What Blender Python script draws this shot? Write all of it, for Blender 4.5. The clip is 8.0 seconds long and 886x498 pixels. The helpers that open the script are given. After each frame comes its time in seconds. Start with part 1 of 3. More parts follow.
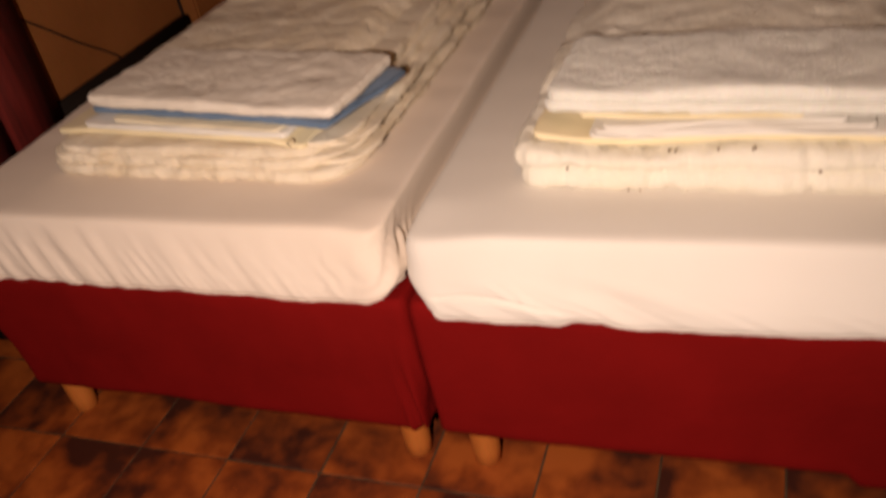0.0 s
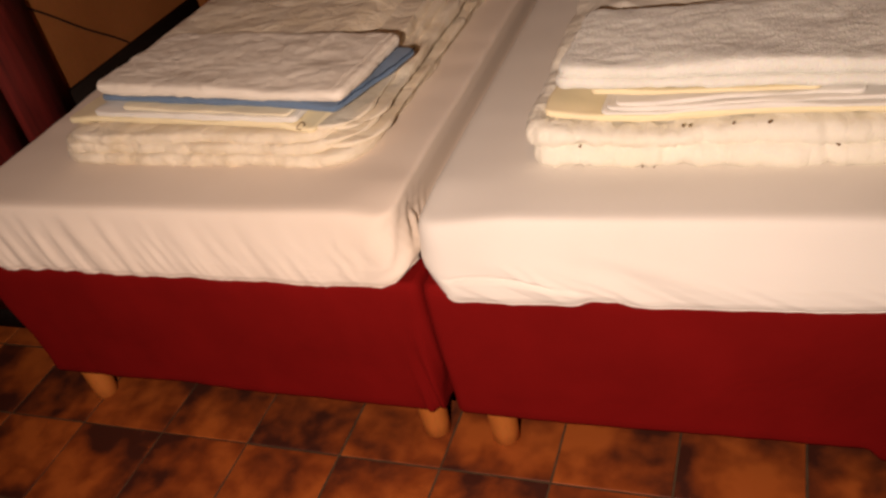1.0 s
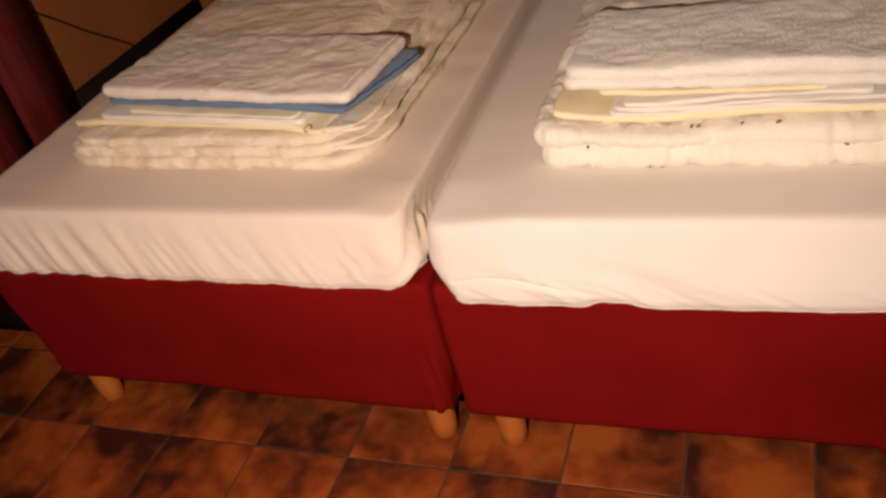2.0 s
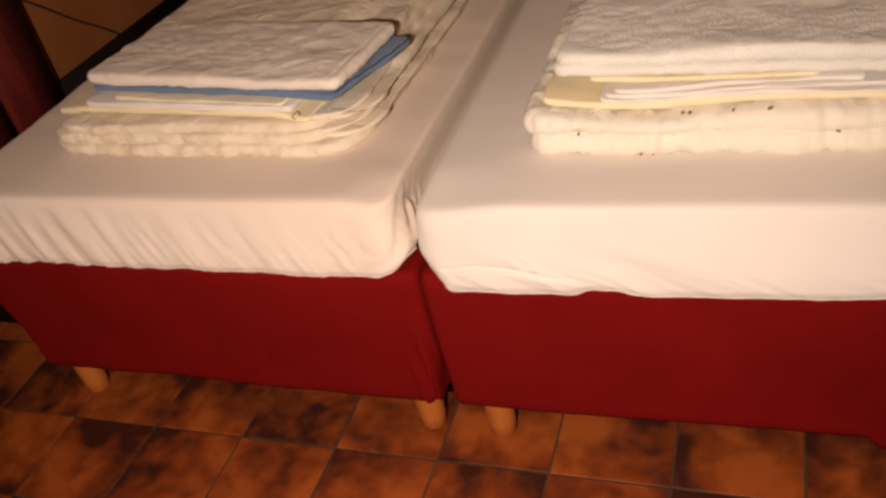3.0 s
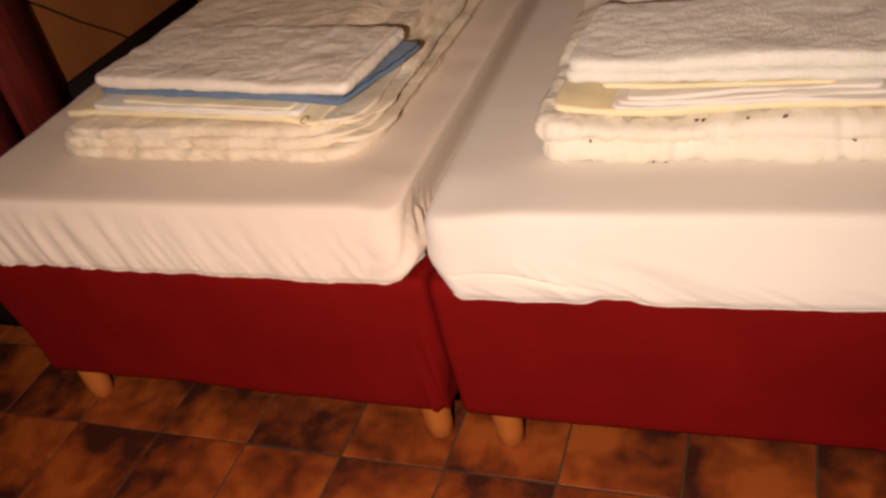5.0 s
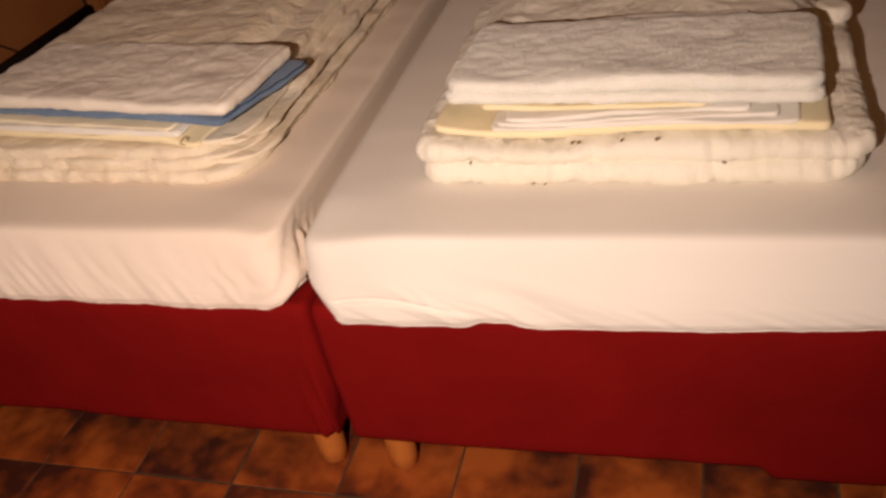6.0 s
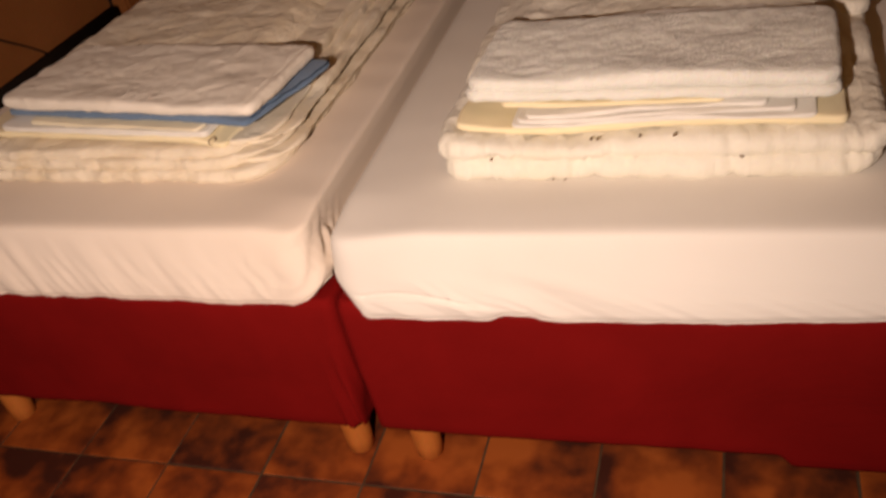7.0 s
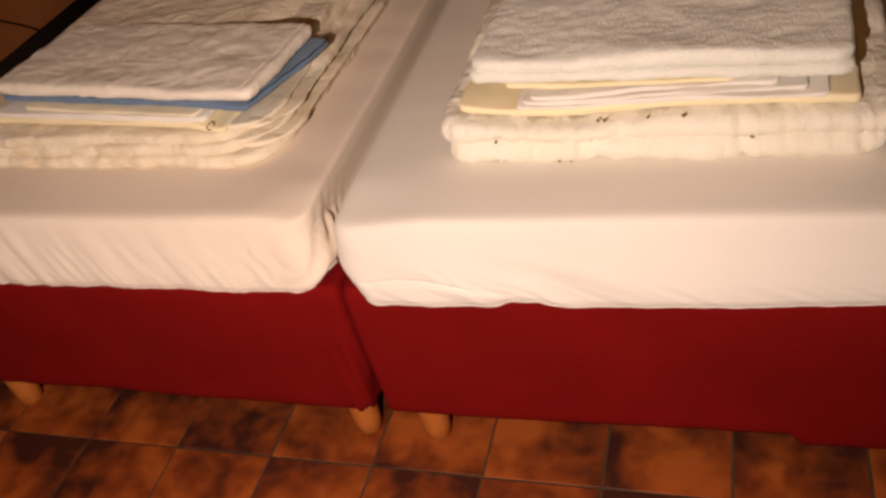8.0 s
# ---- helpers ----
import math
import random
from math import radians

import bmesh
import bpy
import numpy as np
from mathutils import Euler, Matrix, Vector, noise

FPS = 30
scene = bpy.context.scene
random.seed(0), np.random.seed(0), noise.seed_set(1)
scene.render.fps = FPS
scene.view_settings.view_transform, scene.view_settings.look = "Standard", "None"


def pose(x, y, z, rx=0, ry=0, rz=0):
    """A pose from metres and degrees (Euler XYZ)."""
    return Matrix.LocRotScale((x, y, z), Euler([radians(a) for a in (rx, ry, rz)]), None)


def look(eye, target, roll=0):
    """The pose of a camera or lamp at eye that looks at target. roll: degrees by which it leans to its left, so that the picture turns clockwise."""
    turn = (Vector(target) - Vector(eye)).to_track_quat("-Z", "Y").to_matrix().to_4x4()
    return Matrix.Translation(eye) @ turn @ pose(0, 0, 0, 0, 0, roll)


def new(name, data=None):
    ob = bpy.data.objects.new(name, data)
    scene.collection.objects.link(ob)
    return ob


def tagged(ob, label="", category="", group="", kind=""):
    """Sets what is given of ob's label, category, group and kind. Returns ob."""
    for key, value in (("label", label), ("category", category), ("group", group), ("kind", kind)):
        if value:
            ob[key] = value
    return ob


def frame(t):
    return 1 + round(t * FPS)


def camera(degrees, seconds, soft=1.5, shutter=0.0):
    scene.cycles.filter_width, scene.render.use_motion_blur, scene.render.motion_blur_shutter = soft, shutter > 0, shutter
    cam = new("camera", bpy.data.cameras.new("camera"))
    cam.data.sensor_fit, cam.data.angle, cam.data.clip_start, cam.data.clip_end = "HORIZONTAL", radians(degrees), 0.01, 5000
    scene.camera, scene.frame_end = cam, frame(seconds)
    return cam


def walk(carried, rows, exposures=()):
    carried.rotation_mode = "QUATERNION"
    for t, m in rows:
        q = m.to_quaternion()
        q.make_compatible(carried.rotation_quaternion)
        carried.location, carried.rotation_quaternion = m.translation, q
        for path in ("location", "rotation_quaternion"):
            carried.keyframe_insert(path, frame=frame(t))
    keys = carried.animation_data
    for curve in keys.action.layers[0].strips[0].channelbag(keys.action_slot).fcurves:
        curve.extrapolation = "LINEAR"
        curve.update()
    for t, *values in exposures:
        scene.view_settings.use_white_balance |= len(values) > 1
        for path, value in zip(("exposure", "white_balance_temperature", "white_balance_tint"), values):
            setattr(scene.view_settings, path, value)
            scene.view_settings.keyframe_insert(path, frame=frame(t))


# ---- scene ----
cam = camera(53.8, 8.0, soft=2.7, shutter=0.8)
PATH = [
    (0, (0.545, -0.915, 1.191), (-0.138, 0.603, 0.082), -11.4),
    (0.1, (0.548, -0.9002, 1.1917), (-0.1395, 0.5912, 0.0502), -12.36),
    (0.2, (0.5488, -0.8958, 1.192), (-0.1399, 0.5876, 0.0407), -12.65),
    (0.3, (0.5498, -0.891, 1.1922), (-0.1404, 0.5838, 0.0304), -12.96),
    (0.5, (0.549, -0.895, 1.192), (-0.14, 0.587, 0.039), -12.7),
    (1, (0.546, -0.9, 1.194), (-0.17, 0.572, 0.045), -13.7),
    (1.5, (0.541, -0.902, 1.197), (-0.174, 0.576, 0.055), -13.9),
    (1.7, (0.538, -0.903, 1.201), (-0.182, 0.57, 0.057), -14.1),
    (2.8, (0.528, -0.904, 1.187), (-0.161, 0.572, 0.027), -13.45),
    (3, (0.529, -0.904, 1.182), (-0.161, 0.572, 0.022), -13.4),
    (3.5, (0.52, -0.901, 1.177), (-0.148, 0.587, 0.02), -12.7),
    (4, (0.514, -0.901, 1.177), (-0.141, 0.601, 0.031), -12.2),
    (4.2, (0.5, -0.92, 1.181), (-0.183, 0.583, 0.051), -12.6),
    (5.3, (0.532, -0.88, 1.168), (-0.168, 0.598, 0.017), -13.1),
    (5.5, (0.545, -0.87, 1.164), (-0.117, 0.623, 0.01), -12.4),
    (6, (0.594, -0.845, 1.167), (0.021, 0.686, 0.014), -10.9),
    (6.5, (0.607, -0.854, 1.191), (0.041, 0.686, 0.047), -11.4),
    (6.7, (0.606, -0.858, 1.193), (0.016, 0.676, 0.054), -12.1),
    (7, (0.601, -0.861, 1.191), (-0.019, 0.642, 0.026), -12.6),
    (7.5, (0.588, -0.855, 1.179), (-0.032, 0.624, -0.016), -12.1),
    (8, (0.589, -0.821, 1.217), (-0.032, 0.615, -0.028), -14.3),
]
walk(cam, [(t, look(eye, target, roll)) for t, eye, target, roll in PATH])

# ---- light ----
world = bpy.data.worlds.new("world")
scene.world = world
world.use_nodes = True
world.node_tree.nodes["Background"].inputs[0].default_value = (1.0, 0.72, 0.45, 1)
world.node_tree.nodes["Background"].inputs[1].default_value = 0.02
# a small hard light held beside the camera, the only strong light of the room
lamp_data = bpy.data.lights.new("torch", "SPOT")
lamp_data.energy, lamp_data.color, lamp_data.shadow_soft_size = 116.0, (1.0, 0.75, 0.63), 0.012
lamp_data.spot_size, lamp_data.spot_blend = radians(104), 1.0
torch = new("torch", lamp_data)
torch.matrix_world = look((0.40, -1.13, 1.19), (-0.08, 0.28, 0.40))
# unseen weak, very warm fill light, set overhead to lift the shadows to brown
warm_fill_data = bpy.data.lights.new("warm_fill", "POINT")
warm_fill_data.energy, warm_fill_data.color, warm_fill_data.shadow_soft_size = 5.0, (1.0, 0.42, 0.13), 0.15
warm_fill = new("warm_fill", warm_fill_data)
warm_fill.matrix_world = pose(0.5, -0.2, 2.2)
scene.view_settings.exposure = 0.0


# ---- materials ----
def material(name, base, rough=0.8, dark=None, scale=6.0, spread=0.5, bump=0.1, grain=300.0, sheen=0.0, stretch=(1, 1, 1), fine=0.15, weave=False, gloss=0.06, crinkle=0.0, run=(1, 1, 1)):
    """A surface with broad mottling, fine grain and relief, in metres."""
    m = bpy.data.materials.new(name)
    m.use_nodes = True
    n, l = m.node_tree.nodes, m.node_tree.links
    b = n["Principled BSDF"]
    b.inputs["Roughness"].default_value = rough
    b.inputs["Specular IOR Level"].default_value = gloss
    if sheen:
        b.inputs["Sheen Weight"].default_value = sheen
    co = n.new("ShaderNodeTexCoord")
    mp = n.new("ShaderNodeMapping")
    mp.inputs["Scale"].default_value = stretch
    l.new(co.outputs["Object"], mp.inputs[0])
    big = n.new("ShaderNodeTexNoise")
    big.inputs["Scale"].default_value, big.inputs["Detail"].default_value = scale, 5
    l.new(mp.outputs[0], big.inputs["Vector"])
    small = n.new("ShaderNodeTexNoise")
    small.inputs["Scale"].default_value, small.inputs["Detail"].default_value = grain, 3
    l.new(mp.outputs[0], small.inputs["Vector"])
    ramp = n.new("ShaderNodeValToRGB")
    ramp.color_ramp.elements[0].position, ramp.color_ramp.elements[1].position = 0.5 - spread / 2, 0.5 + spread / 2
    dark = dark or [c * 0.85 for c in base]
    ramp.color_ramp.elements[0].color, ramp.color_ramp.elements[1].color = (*dark, 1), (*base, 1)
    l.new(big.outputs["Fac"], ramp.inputs[0])
    mix = n.new("ShaderNodeMix")
    mix.data_type, mix.blend_type = "RGBA", "OVERLAY"
    mix.inputs["Factor"].default_value = fine
    l.new(ramp.outputs[0], mix.inputs["A"])
    l.new(small.outputs["Color"], mix.inputs["B"])
    l.new(mix.outputs["Result"], b.inputs["Base Color"])
    bp = n.new("ShaderNodeBump")
    bp.inputs["Strength"].default_value, bp.inputs["Distance"].default_value = bump, 0.004
    height = small.outputs["Fac"]
    if weave:
        wa, wb = n.new("ShaderNodeTexWave"), n.new("ShaderNodeTexWave")
        wa.bands_direction, wb.bands_direction = "X", "Y"
        add = n.new("ShaderNodeMath")
        for w in (wa, wb):
            w.inputs["Scale"].default_value, w.inputs["Distortion"].default_value = 160, 2
            l.new(mp.outputs[0], w.inputs["Vector"])
        l.new(wa.outputs["Fac"], add.inputs[0])
        l.new(wb.outputs["Fac"], add.inputs[1])
        both = n.new("ShaderNodeMath")
        l.new(add.outputs[0], both.inputs[0])
        l.new(small.outputs["Fac"], both.inputs[1])
        height = both.outputs[0]
    l.new(height, bp.inputs["Height"])
    if crinkle:
        # sharp creases of unironed cloth, run: how they are drawn out
        way, soft = n.new("ShaderNodeMapping"), n.new("ShaderNodeTexNoise")
        way.inputs["Scale"].default_value = run
        soft.inputs["Scale"].default_value, soft.inputs["Detail"].default_value, soft.inputs["Distortion"].default_value = 26, 3, 0.8
        l.new(co.outputs["Object"], way.inputs[0])
        l.new(way.outputs[0], soft.inputs["Vector"])
        off, ridge = n.new("ShaderNodeMath"), n.new("ShaderNodeMath")
        off.operation, ridge.operation = "SUBTRACT", "ABSOLUTE"
        off.inputs[1].default_value = 0.5
        l.new(soft.outputs["Fac"], off.inputs[0])
        l.new(off.outputs[0], ridge.inputs[0])
        fold_bump = n.new("ShaderNodeBump")
        fold_bump.invert = True
        fold_bump.inputs["Strength"].default_value, fold_bump.inputs["Distance"].default_value = crinkle, 0.02
        l.new(ridge.outputs[0], fold_bump.inputs["Height"])
        l.new(fold_bump.outputs[0], bp.inputs["Normal"])
    l.new(bp.outputs[0], b.inputs["Normal"])
    return m


def tile_material():
    """Glazed terracotta, flamed from orange to nearly black, different on each tile."""
    m = bpy.data.materials.new("flamed_terracotta")
    m.use_nodes = True
    n, l = m.node_tree.nodes, m.node_tree.links
    b = n["Principled BSDF"]
    co, info = n.new("ShaderNodeTexCoord"), n.new("ShaderNodeObjectInfo")
    shift = n.new("ShaderNodeVectorMath")
    shift.operation = "MULTIPLY_ADD"
    comb = n.new("ShaderNodeCombineXYZ")
    for i, k in enumerate((37.0, 91.0, 53.0)):
        mul = n.new("ShaderNodeMath")
        mul.operation = "MULTIPLY"
        mul.inputs[1].default_value = k
        l.new(info.outputs["Random"], mul.inputs[0])
        l.new(mul.outputs[0], comb.inputs[i])
    shift.inputs[1].default_value = (1, 1, 1)
    l.new(co.outputs["Object"], shift.inputs[0])
    l.new(comb.outputs[0], shift.inputs[2])
    big, mid = n.new("ShaderNodeTexNoise"), n.new("ShaderNodeTexNoise")
    big.inputs["Scale"].default_value, big.inputs["Detail"].default_value, big.inputs["Distortion"].default_value = 8.0, 2.0, 0.4
    mid.inputs["Scale"].default_value, mid.inputs["Detail"].default_value = 30, 9
    l.new(shift.outputs[0], big.inputs["Vector"])
    l.new(shift.outputs[0], mid.inputs["Vector"])
    mixf = n.new("ShaderNodeMath")
    mixf.operation = "MULTIPLY_ADD"
    mixf.inputs[1].default_value = 0.44
    l.new(mid.outputs["Fac"], mixf.inputs[0])
    l.new(big.outputs["Fac"], mixf.inputs[2])
    # firing marks: two neighbouring sides of a tile come out darker
    xyz = n.new("ShaderNodeSeparateXYZ")
    l.new(co.outputs["Object"], xyz.inputs[0])
    total = mixf.outputs[0]
    for axis, most in (("X", 0.16), ("Y", 0.22)):
        side = n.new("ShaderNodeMapRange")
        side.interpolation_type = "SMOOTHSTEP"
        for key, value in (("From Min", 0.01), ("From Max", 0.10), ("To Min", 0.0), ("To Max", most)):
            side.inputs[key].default_value = value
        l.new(xyz.outputs[axis], side.inputs[0])
        less = n.new("ShaderNodeMath")
        less.operation = "SUBTRACT"
        l.new(total, less.inputs[0])
        l.new(side.outputs[0], less.inputs[1])
        total = less.outputs[0]
    ramp = n.new("ShaderNodeValToRGB")
    e = ramp.color_ramp.elements
    e[0].position, e[0].color = 0.45, (0.050, 0.012, 0.006, 1)
    e[1].position, e[1].color = 0.87, (0.35, 0.083, 0.013, 1)
    x = e.new(0.66)
    x.color = (0.20, 0.041, 0.007, 1)
    l.new(total, ramp.inputs[0])
    l.new(ramp.outputs[0], b.inputs["Base Color"])
    rr = n.new("ShaderNodeMapRange")
    rr.inputs["To Min"].default_value, rr.inputs["To Max"].default_value = 0.45, 0.7
    l.new(mid.outputs["Fac"], rr.inputs[0])
    l.new(rr.outputs[0], b.inputs["Roughness"])
    bp = n.new("ShaderNodeBump")
    bp.inputs["Strength"].default_value, bp.inputs["Distance"].default_value = 0.2, 0.004
    b.inputs["Specular IOR Level"].default_value = 0.3
    l.new(mid.outputs["Fac"], bp.inputs["Height"])
    l.new(bp.outputs[0], b.inputs["Normal"])
    return m


M_TILE = tile_material()
M_GROUT = material("grout", (0.11, 0.066, 0.036), 0.95, (0.05, 0.03, 0.017), 20, 0.5, 0.4, 400)
M_WALL = material("ochre_plaster", (0.24, 0.092, 0.028), 0.9, (0.18, 0.066, 0.019), 5, 0.6, 0.12, 120)
M_CEIL = material("white_plaster", (0.62, 0.55, 0.45), 0.9, None, 4, 0.6, 0.3, 120)
M_REDWOOD = material("red_stained_wood", (0.14, 0.016, 0.013), 0.5, (0.05, 0.007, 0.006), 9, 0.5, 0.3, 60, 0, (9, 9, 0.7), 0.3, False, 0.3)
M_RED = material("red_cotton_cover", (0.187, 0.0052, 0.0048), 0.9, (0.15, 0.0041, 0.0038), 7, 0.5, 0.15, 700, 0.0, (1, 1, 1), 0.1, True)
M_SHEET = material("ecru_jersey", (0.80, 0.715, 0.61), 0.9, (0.75, 0.66, 0.55), 5, 0.6, 0.03, 500, 0.1, (1, 1, 1), 0.08, True)
M_SHEET_R = material("cream_jersey", (0.78, 0.75, 0.68), 0.9, (0.73, 0.695, 0.62), 5, 0.6, 0.03, 500, 0.1, (1, 1, 1), 0.08, True)
M_DUVET = material("cream_cotton", (0.82, 0.80, 0.70), 0.9, (0.77, 0.73, 0.59), 8, 0.6, 0.2, 350, 0.1, crinkle=0.3, run=(1.5, 1, 0.5))
M_CRUMPLED = material("crumpled_cream_cotton", (0.82, 0.755, 0.61), 0.9, (0.70, 0.60, 0.425), 16, 0.5, 0.2, 350, 0.1, crinkle=0.4, run=(0.8, 1, 1.6))
M_TERRY = material("white_terry", (0.80, 0.805, 0.735), 1.0, (0.72, 0.725, 0.645), 28, 0.5, 0.6, 260, 0.3, (1, 1, 1), 0.3)
M_LINEN = material("white_linen", (0.84, 0.79, 0.69), 0.9, (0.76, 0.70, 0.59), 14, 0.5, 0.25, 500, 0.1, (1, 1, 1), 0.1, True, crinkle=0.2, run=(0.7, 1, 1))
M_WHITE = material("white_cotton", (0.84, 0.82, 0.75), 0.85, None, 10, 0.6, 0.12, 500, 0.1)
M_YELLOW = material("yellow_cotton", (0.87, 0.775, 0.52), 0.85, (0.80, 0.71, 0.45), 10, 0.6, 0.12, 500, 0.1)
M_NAVY = material("navy_thread", (0.03, 0.05, 0.09), 0.9, None, 10, 0.5, 0.05, 100)
M_CREAM = material("pale_yellow_cotton", (0.88, 0.81, 0.60), 0.85, None, 10, 0.6, 0.12, 500, 0.1)
M_BLUE = material("blue_cotton", (0.16, 0.24, 0.36), 0.9, (0.11, 0.175, 0.27), 18, 0.6, 0.4, 500, 0.2)
M_BEECH = material("oiled_beech", (0.52, 0.17, 0.034), 0.45, (0.40, 0.12, 0.022), 6, 0.6, 0.1, 90, 0, (6, 6, 0.8), 0.2, False, 0.3)
M_BLACK = material("black_cable", (0.02, 0.013, 0.010), 0.6, None, 10, 0.5, 0.05, 100)
# black wood of the plinth, also the dark of the gap beside the bed
M_WOOD_AND_GAP = material("black_wood_and_gap", (0.012, 0.008, 0.006), 0.7, (0.006, 0.004, 0.003), 8, 0.5, 0.2, 80, 0, (8, 1, 8), 0.2)
# thread of the embroidery, also the dark of the pucker holes
M_THREAD_AND_HOLES = material("dark_thread_and_holes", (0.26, 0.17, 0.09), 0.8, None, 10, 0.5, 0.05, 100)


# ---- mesh helpers ----
def mesh_of(name, bm, mat, smooth=True):
    me = bpy.data.meshes.new(name)
    bm.normal_update()
    bm.to_mesh(me)
    bm.free()
    me.materials.append(mat)
    if smooth:
        me.polygons.foreach_set("use_smooth", [True] * len(me.polygons))
    return me


def part(name, bm, mat, parent=None, label="", smooth=True):
    ob = new(name, mesh_of(name, bm, mat, smooth))
    if parent:
        ob.parent = parent
    if label:
        ob["label"] = label
    return ob


def block(x0, x1, y0, y1, z0, z1, bevel=0.004, bm=None):
    bm = bm or bmesh.new()
    r = bmesh.ops.create_cube(bm, size=1)
    for v in r["verts"]:
        v.co = (x0 + (v.co.x + 0.5) * (x1 - x0), y0 + (v.co.y + 0.5) * (y1 - y0), z0 + (v.co.z + 0.5) * (z1 - z0))
    if bevel:
        bmesh.ops.bevel(bm, geom=bm.edges[:], offset=bevel, segments=2, affect="EDGES")
    return bm


def padded(wx, wy, profile, corner=0.05, step=0.02, shape=None, mid=None):
    """A soft slab centred on the origin, wx by wy over its widest line. profile: (inset from the widest line, height), from the top's rim down to the underside's
    rim. corner: the rounding in plan. shape(p): moves a point of the finished surface."""
    first = profile[0][0]
    hx, hy, rc = wx / 2 - first, wy / 2 - first, max(corner - first, 0.004)

    def axis(h):
        ends = [rc * k / 4 for k in range(4)]
        count = max(2, int((2 * h - 2 * rc) / step))
        inner = [-h + rc + (2 * h - 2 * rc) * k / count for k in range(count + 1)]
        return [-h + e for e in ends] + inner + [h - e for e in reversed(ends)]

    xs, ys = axis(hx), axis(hy)

    def plan(x, y):
        ax, ay = abs(x) - (hx - rc), abs(y) - (hy - rc)
        nx, ny = 0.0, 0.0
        if ax > 1e-9 and ay > 1e-9:
            big, far = max(ax, ay), math.hypot(ax, ay)
            nx, ny = ax / far, ay / far
            x, y = math.copysign(hx - rc + nx * big, x), math.copysign(hy - rc + ny * big, y)
        elif ax > ay:
            nx = 1.0
        else:
            ny = 1.0
        return x, y, math.copysign(nx, x), math.copysign(ny, y)

    bm = bmesh.new()
    nx, ny = len(xs), len(ys)

    def sheet(z):
        return [[bm.verts.new((*plan(x, y)[:2], z)) for y in ys] for x in xs]

    def rim(g):
        return [g[i][0] for i in range(nx)] + [g[nx - 1][j] for j in range(1, ny)] + [g[i][ny - 1] for i in range(nx - 2, -1, -1)] + [g[0][j] for j in range(ny - 2, 0, -1)]

    top = sheet(profile[0][1])
    spots = [(xs[i], ys[0]) for i in range(nx)] + [(xs[-1], ys[j]) for j in range(1, ny)] + [(xs[i], ys[-1]) for i in range(nx - 2, -1, -1)] + [(xs[0], ys[j]) for j in range(ny - 2, 0, -1)]
    around = [plan(x, y) for x, y in spots]
    rings = [rim(top)]
    for inset, z in profile[1:]:
        o = first - inset
        rings.append([bm.verts.new((x + u * o, y + v * o, z)) for x, y, u, v in around])
    for i in range(nx - 1):
        for j in range(ny - 1):
            bm.faces.new((top[i][j], top[i + 1][j], top[i + 1][j + 1], top[i][j + 1]))
    c = len(around)
    for a, b in zip(rings, rings[1:]):
        for k in range(c):
            bm.faces.new((a[k], b[k], b[(k + 1) % c], a[(k + 1) % c]))
    bm.faces.new(list(reversed(rings[-1])))
    if shape:
        for v in bm.verts:
            v.co = shape(v.co.copy())
    return bm


def crumple(bm, layers, keep=None):
    """Pushes the surface in and out along its normals. layers: (amount, scale, stretch, seed, ridged)."""
    bm.normal_update()
    moved = []
    for v in bm.verts:
        d = 0.0
        for amount, scale, stretch, seed, ridged in layers:
            q = Vector((v.co.x * scale * stretch[0] + seed, v.co.y * scale * stretch[1] + seed * 1.7, v.co.z * scale * stretch[2]))
            f = noise.noise(q)
            d += amount * ((0.3 - abs(f)) * 1.6 if ridged else f)
        moved.append(v.co + v.normal * d * (keep(v.co) if keep else 1.0))
    for v, co in zip(bm.verts, moved):
        v.co = co


def fold(t, lobes=1, bulge=0.3, rim=0.02, z=0.0):
    """The side profile of cloth folded into a number of rolls, one over the other, t thick in all."""
    out = []
    h = t / lobes
    r = min(rim, h * 0.75)
    out.append((r * 1.6, z + t))
    for k in range(lobes):
        zt = z + t - k * h
        for q in range(0 if k else 0, 7):
            a = math.pi * (q + 0.35) / 6.7
            out.append((r * (1 - math.sin(a) ** 0.6), zt - h * (1 - math.cos(a)) / 2))
    return out


def wrinkle(p, scale, amount, stretch=(1, 1, 1), seed=0.0):
    q = Vector((p.x * scale * stretch[0] + seed, p.y * scale * stretch[1] + seed * 1.7, p.z * scale * stretch[2]))
    return noise.noise(q) * amount


def crease(p, scale, amount, stretch=(1, 1, 1), seed=0.0):
    """Sharp-ridged folds."""
    q = Vector((p.x * scale * stretch[0] + seed, p.y * scale * stretch[1] + seed * 1.7, p.z * scale * stretch[2]))
    return (0.35 - abs(noise.noise(q))) * amount


def ease(a, b, x):
    t = min(1.0, max(0.0, (x - a) / (b - a)))
    return t * t * (3 - 2 * t)


